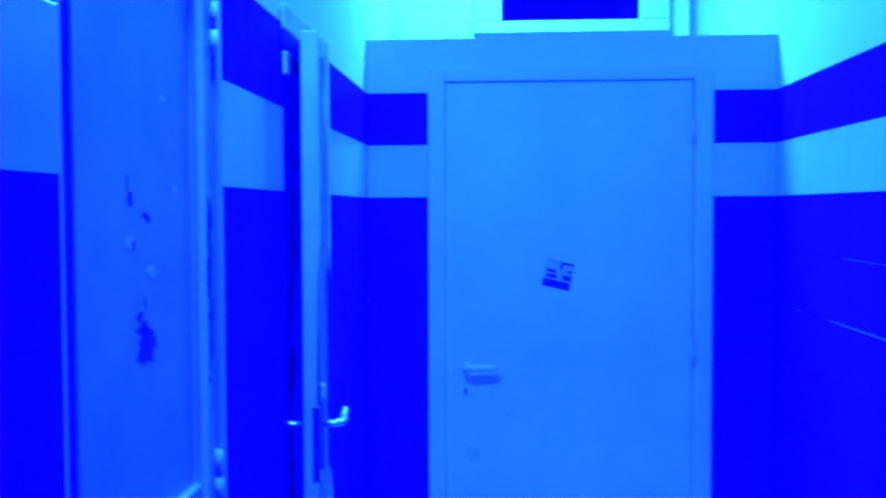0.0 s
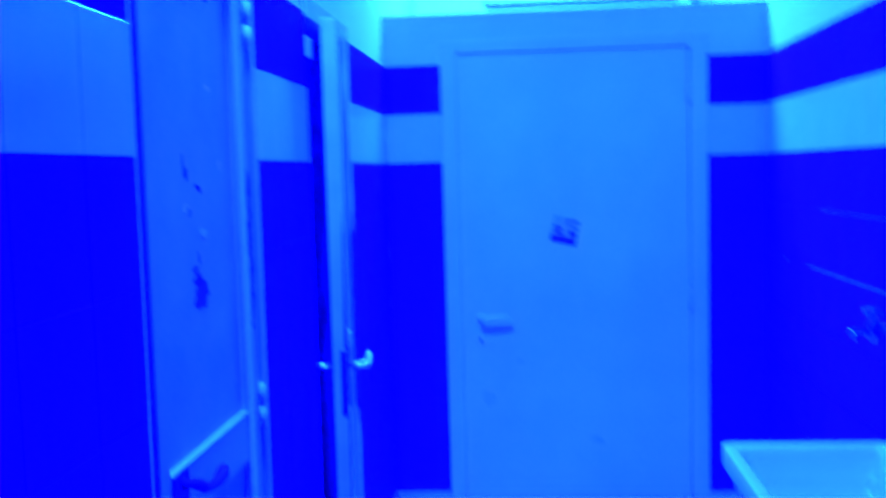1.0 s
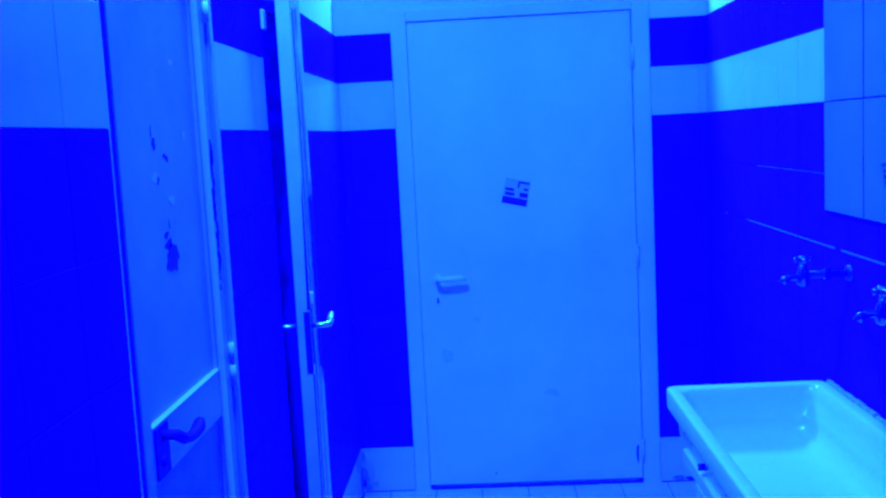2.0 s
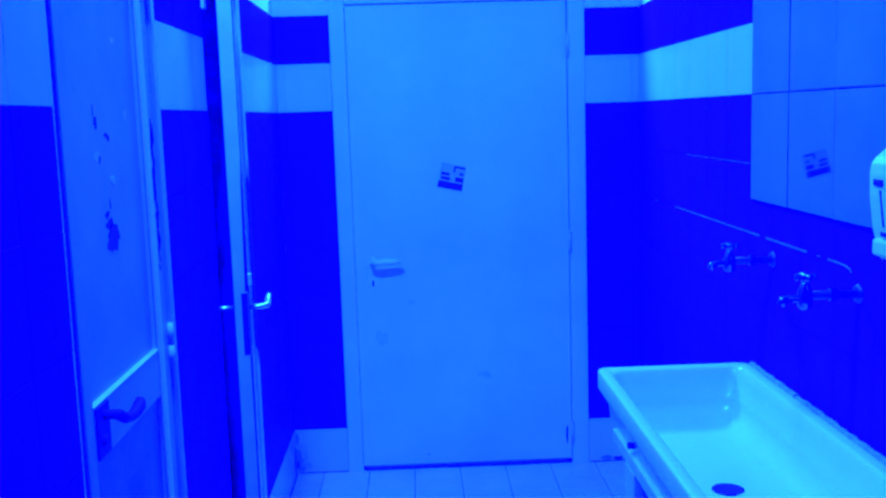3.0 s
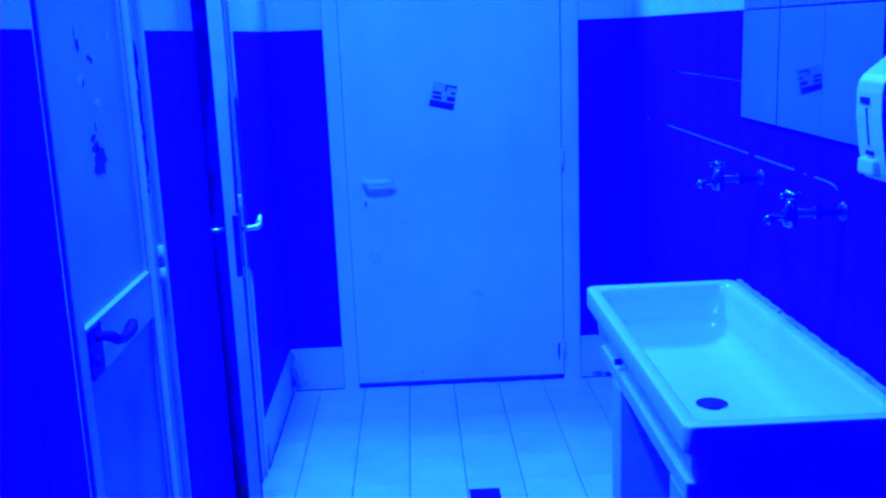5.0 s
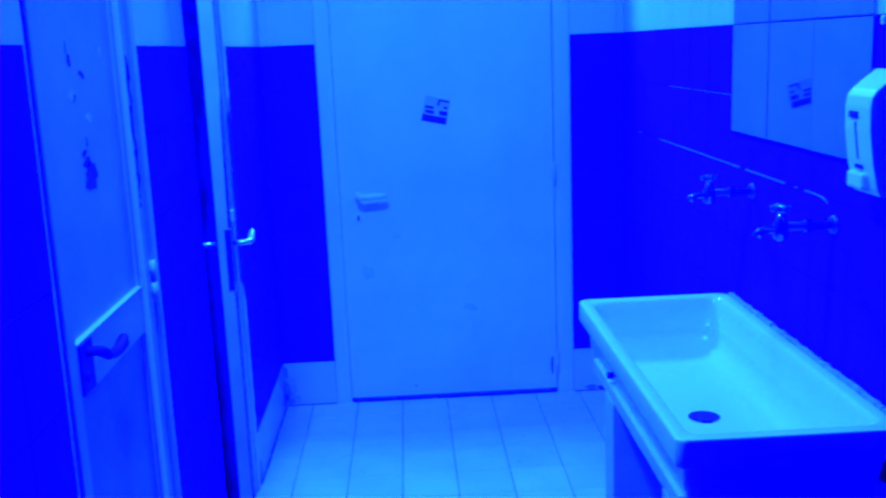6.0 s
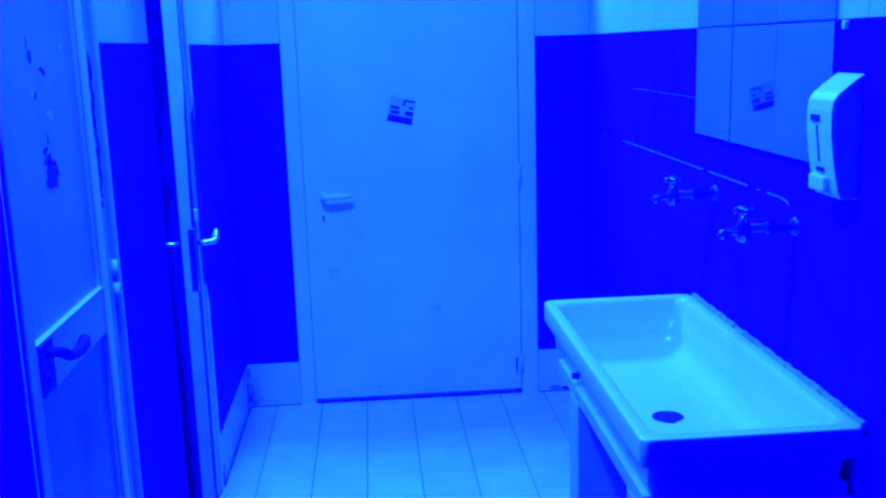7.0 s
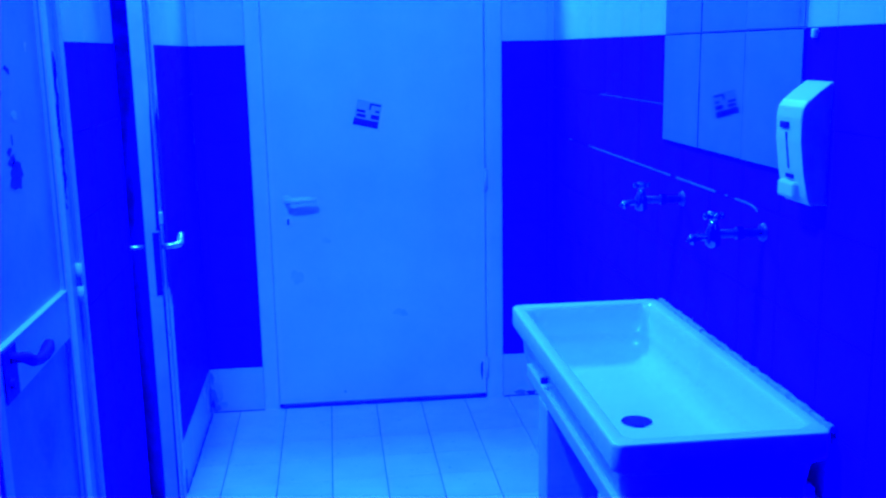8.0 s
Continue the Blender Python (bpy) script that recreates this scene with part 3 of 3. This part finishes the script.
part("level_window", prism([(1.2495, 1.395), (1.2585, 1.322), (1.268, 1.322), (1.262, 1.395)], "y", -2.341, -2.334), M_DARKPL, soap, "narrow dark level slot")
part("lock", box(SX + 0.009, SX + 0.02, -2.356, -2.324, 1.302, 1.311, 0.001), M_DARKPL, soap)
part("push_lever", box(SX + 0.004, SX + 0.03, SY0 + 0.028, SY1 - 0.010, 1.262, 1.296, 0.006), M_PLASTIC, soap, "projecting push lever")

# ---- floor drain and small marks ----
fd = thing("floor_drain", 0.58, -1.05, 0, "dark square floor drain grate between the tiles", "drain")
part("frame", box(0.503, 0.610, -1.180, -1.073, -0.004, 0.0025, 0.001), M_IRON, fd)
for k in range(5):
    part("bar", box(0.512, 0.603, -1.173 + 0.019 * k, -1.163 + 0.019 * k, -0.002, 0.0045), M_IRON, fd)
bit = thing("cable_clip", XR, -2.324, 1.59, "small white clip on the tiled wall", "clip")
part("clip", box(XR - 0.02, XR - 0.0075, -2.330, -2.318, 1.580, 1.598, 0.003), M_PLASTIC, bit)


# grime where the floor meets walls and jambs
rnd = random.Random(31)
grime = thing("floor_edge_grime", 0.0, -0.4, 0, "thin dark dirt line along the floor edge", "dirt", kind="structure")
for a, b in ((XL + 0.012, -0.12), (-0.12, -0.002), (1.085, 1.30)):
    part("dirt_line", box(a, b, -0.0135, -0.0085, -0.004, 0.0035, 0.001), M_GRIME, grime)
for k in range(5):
    x = 0.075 + 0.186 * k
    part("dirt_line", box(x, x + 0.182, -0.012 - rnd.uniform(0, 0.006), 0.003, -0.004, 0.0022, 0.0006), M_GRIME, grime)
for k in range(6):
    y = -0.82 + 0.135 * k
    part("dirt_line", box(XL + 0.0085, XL + 0.0125 + rnd.uniform(0, 0.002), y, y + 0.12, -0.004, 0.003 + rnd.uniform(0, 0.002), 0.001), M_GRIME, grime)
wall_mark("stain_and_shade", grime, M_DARKPL, -0.815, 0.030, 0.020, 77, 1.3, 0.0012, XL + 0.0083, "dark damp stain at the tile foot")
wall_mark("stain_and_shade", grime, M_GRIME, -0.800, 0.062, 0.010, 78, 2.2, 0.0010, XL + 0.0083)
# corner shade painted on the far skirting tiles as dull blots
DARK_BLOTS = ((-0.214, 0.09, 0.030, 2.2, M_SMUDGE), (-0.190, 0.03, 0.026, 0.8, M_SMUDGE), (-0.222, 0.07, 0.016, 2.6, M_DULL_BLOT), (-0.210, 0.022, 0.018, 0.8, M_DULL_BLOT), (-0.226, 0.160, 0.010, 2.6, M_DULL_BLOT), (-0.225, 0.04, 0.008, 2.0, M_GRIME))
for i, (x, z, r, q, mt) in enumerate(DARK_BLOTS):
    part("stain_and_shade", prism(blot(x, z, r, 90 + i, q, 40, 0.22), "y", -0.0084 - 0.0002 * i, -0.0070), mt, grime, "dull blot painting shade into the tile corner")
# dull blots low on the skirting right of the door
DARK_BLOTS = ((1.26, 0.02, 0.030, 0.45, M_DULL_BLOT), (1.16, 0.016, 0.028, 0.4, M_DULL_BLOT), (1.292, 0.09, 0.012, 4.0, M_DULL_BLOT), (1.21, 0.012, 0.022, 0.4, M_GRIME))
for i, (x, z, r, q, mt) in enumerate(DARK_BLOTS):
    part("stain_and_shade", prism(blot(x, z, r, 190 + i, q, 40, 0.25), "y", -0.0084 - 0.0002 * i, -0.0070), mt, grime, "dull blot beside the door frame")
# the same painted corner shade, on the left wall's skirting
DARK_BLOTS = ((-0.10, 0.11, 0.060, 1.0, M_SMUDGE), (-0.20, 0.16, 0.055, 0.5, M_SMUDGE), (-0.06, 0.10, 0.040, 1.9, M_DULL_BLOT), (-0.14, 0.17, 0.045, 0.5, M_DULL_BLOT), (-0.04, 0.07, 0.022, 2.4, M_GRIME))
for i, (y, z, r, q, mt) in enumerate(DARK_BLOTS):
    wall_mark("stain_and_shade", grime, mt, y, z, r, 100 + i, q, 0.0003 + 0.0002 * i, XL + 0.0083, "dull blot painting shade into the tile corner")
part("scuff", prism(blot(0.36, 0.062, 0.008, 5, 0.7), "y", 0.0008, 0.004), M_SMUDGE, door, "small scuff near the foot")
part("scuff", prism(blot(0.985, 0.13, 0.006, 6, 6.0), "y", 0.0008, 0.004), M_GRIME, door, "dark worn streak by the hinge")
part("scuff", prism(blot(0.17, 0.60, 0.025, 7, 1.4), "y", 0.0014, 0.004), M_SCUFF, door)
part("scuff", prism(blot(0.30, 0.76, 0.020, 9, 0.8), "y", 0.0014, 0.004), M_SCUFF, door)
part("scuff", prism(blot(0.62, 0.42, 0.030, 12, 0.6), "y", 0.0014, 0.004), M_SCUFF, door)

# ---- tiles, last ----
def tile_mesh(name, w, h, t, mat, bevel=0.0012):
    """A glazed plate in the x-y plane, its face up, with soft edges."""
    bm = bmesh.new()
    rings = [(0, 0), (0, t - bevel), (bevel * 0.35, t - bevel * 0.3), (bevel, t)]
    vs = [[bm.verts.new((sx * (w / 2 - d), sy * (h / 2 - d), z)) for sx, sy in ((-1, -1), (1, -1), (1, 1), (-1, 1))] for d, z in rings]
    for a, b in zip(vs, vs[1:]):
        for k in range(4):
            bm.faces.new((a[k], a[(k + 1) % 4], b[(k + 1) % 4], b[k]))
    bm.faces.new(vs[-1])
    me = bpy.data.meshes.new(name)
    bm.to_mesh(me)
    bm.free()
    me.materials.append(mat)
    return me


MESHES = {}
trnd = random.Random(21)


def lay(name, parent, mat, c, w, h, turn, t=0.008, tilt=0.25):
    key = (mat.name, round(w, 3), round(h, 3), t)
    if key not in MESHES:
        MESHES[key] = tile_mesh(name, w, h, t, mat)
    ob = new(name, MESHES[key])
    ob.parent = parent
    m = Matrix.Translation(c) @ turn @ pose(0, 0, 0, trnd.uniform(-tilt, tilt), trnd.uniform(-tilt, tilt), 0)
    ob.matrix_basis = WORLD[parent].inverted() @ m
    WORLD[ob] = m


TO_RIGHT = pose(0, 0, 0, 90, 0, -90)     # face towards -x
TO_LEFT = pose(0, 0, 0, 90, 0, 90)       # face towards +x
TO_NEAR = pose(0, 0, 0, 90, 0, 0)        # face towards -y


def tiled_strip(parent, u0, u1, place, turn, rows, start=0.0, reverse=False):
    """Rows of wall tiles between two ends, cut at the ends."""
    cuts = [u0]
    k = math.ceil((u0 - start) / TILE + 1e-6)
    while start + k * TILE < u1 - 1e-6:
        cuts.append(start + k * TILE)
        k += 1
    cuts.append(u1)
    for a, b in zip(cuts, cuts[1:]):
        if b - a < 0.012:
            continue
        for z0, z1, mat in rows:
            lay("tile", parent, mat, place((a + b) / 2, (z0 + z1) / 2), b - a - 0.0008, z1 - z0 - 0.0008, turn)


ROWS = [(0.0, 0.2, M_TILE_WHITE)] + [(0.2 * k, 0.2 * k + 0.2, M_TILE_BLUE) for k in range(1, 8)] + [(1.6, 1.8, M_TILE_WHITE), (1.8, 2.0, M_TILE_BLUE)]
tiled_strip(wall_right, -4.6, -0.001, lambda u, z: (XR, u, z), TO_RIGHT, ROWS)
tiled_strip(wall_far, XL + 0.0082, FX0 - 0.001, lambda u, z: (u, 0.0, z), TO_NEAR, ROWS, start=-0.2)
tiled_strip(wall_far, FX1 + 0.001, XR - 0.0082, lambda u, z: (u, 0.0, z), TO_NEAR, ROWS, start=FX1)
tiled_strip(wall_left, D2[1] + 0.066, -0.001, lambda u, z: (XL, u, z), TO_LEFT, ROWS)
tiled_strip(wall_left, D1[1] + 0.0125, D2[0] - 0.001, lambda u, z: (XL, u, z), TO_LEFT, ROWS, start=D1[1])
tiled_strip(wall_left, -4.6, D1[0] - 0.0085, lambda u, z: (XL, u, z), TO_LEFT, ROWS)



def bed(parent, x0, x1, y0, y1):
    """Grout beds behind the rows of tiles."""
    for z0, z1, mat in ((0.0, 0.2, M_GROUT_WHITE), (0.2, 1.6, M_GROUT_DARK), (1.6, 1.8, M_GROUT_WHITE), (1.8, 2.0, M_GROUT_DARK)):
        part("grout_bed", box(x0, x1, y0, y1, z0, z1), mat, parent)


bed(wall_right, XR - 0.0055, XR, -4.6, -0.001)
bed(wall_far, XL + 0.0082, FX0 - 0.001, -0.0055, 0.0)
bed(wall_far, FX1 + 0.001, XR - 0.0082, -0.0055, 0.0)
bed(wall_left, XL, XL + 0.0055, D2[1] + 0.066, -0.006)
bed(wall_left, XL, XL + 0.0055, D1[1] + 0.0125, D2[0] - 0.001)
bed(wall_left, XL, XL + 0.0055, -4.6, D1[0] - 0.0085)

# pale strips in place of glints on the tile edges over the basin
edge = thing("splash_edging", XR, -1.3, 1.2, "pale broken strips standing in for glints along the tile joint", "trim", kind="structure")
for a, b, h in ((-0.30, -0.33, 0.0020), (-0.60, -0.64, 0.0010), (-0.65, -0.93, 0.0030), (-0.935, -1.20, 0.0036), (-1.203, -1.44, 0.0036), (-1.445, -1.50, 0.0050), (-1.552, -1.836, 0.0050), (-1.90, -1.915, 0.0020), (-1.962, -2.03, 0.0042)):
    part("strip", box(XR - 0.0105, XR - 0.006, b, a, 1.2010 - h / 2, 1.2010 + h / 2, min(0.0008, h / 4)), M_EDGE, edge)
part("strip", tube([(XR - 0.0085, -2.028, 1.2005), (XR - 0.0085, -2.055, 1.1995), (XR - 0.0085, -2.078, 1.1955), (XR - 0.0085, -2.088, 1.189)], [0.0020, 0.0022, 0.0020, 0.0012], 8), M_EDGE, edge)
for a, b in ((-0.75, -1.02), (-1.04, -1.445)):
    part("strip", box(XR - 0.0095, XR - 0.006, b, a, 1.4010, 1.4022, 0.0003), M_EDGE, edge)

# floor
# unseen tiles past y -1.42 are dark blue, added to limit bounce light
FT = 0.2023
x_lines = [XL] + [-0.109 + FT * k for k in range(0, 8) if -0.109 + FT * k < XR - 0.02] + [XR]
for i, (a, b) in enumerate(zip(x_lines, x_lines[1:])):
    ys = [0.0, -0.187]
    while ys[-1] > YR + 0.02:
        ys.append(max(ys[-1] - FT, YR))
    for p, q in zip(ys, ys[1:]):
        if b - a > 0.02:
            lay("tile", floor, M_TILE_FLOOR if p > -1.42 else M_TILE_BLUE, ((a + b) / 2, (p + q) / 2, -0.008), b - a - 0.003, p - q - 0.0020, Matrix.Identity(4), tilt=0.12)
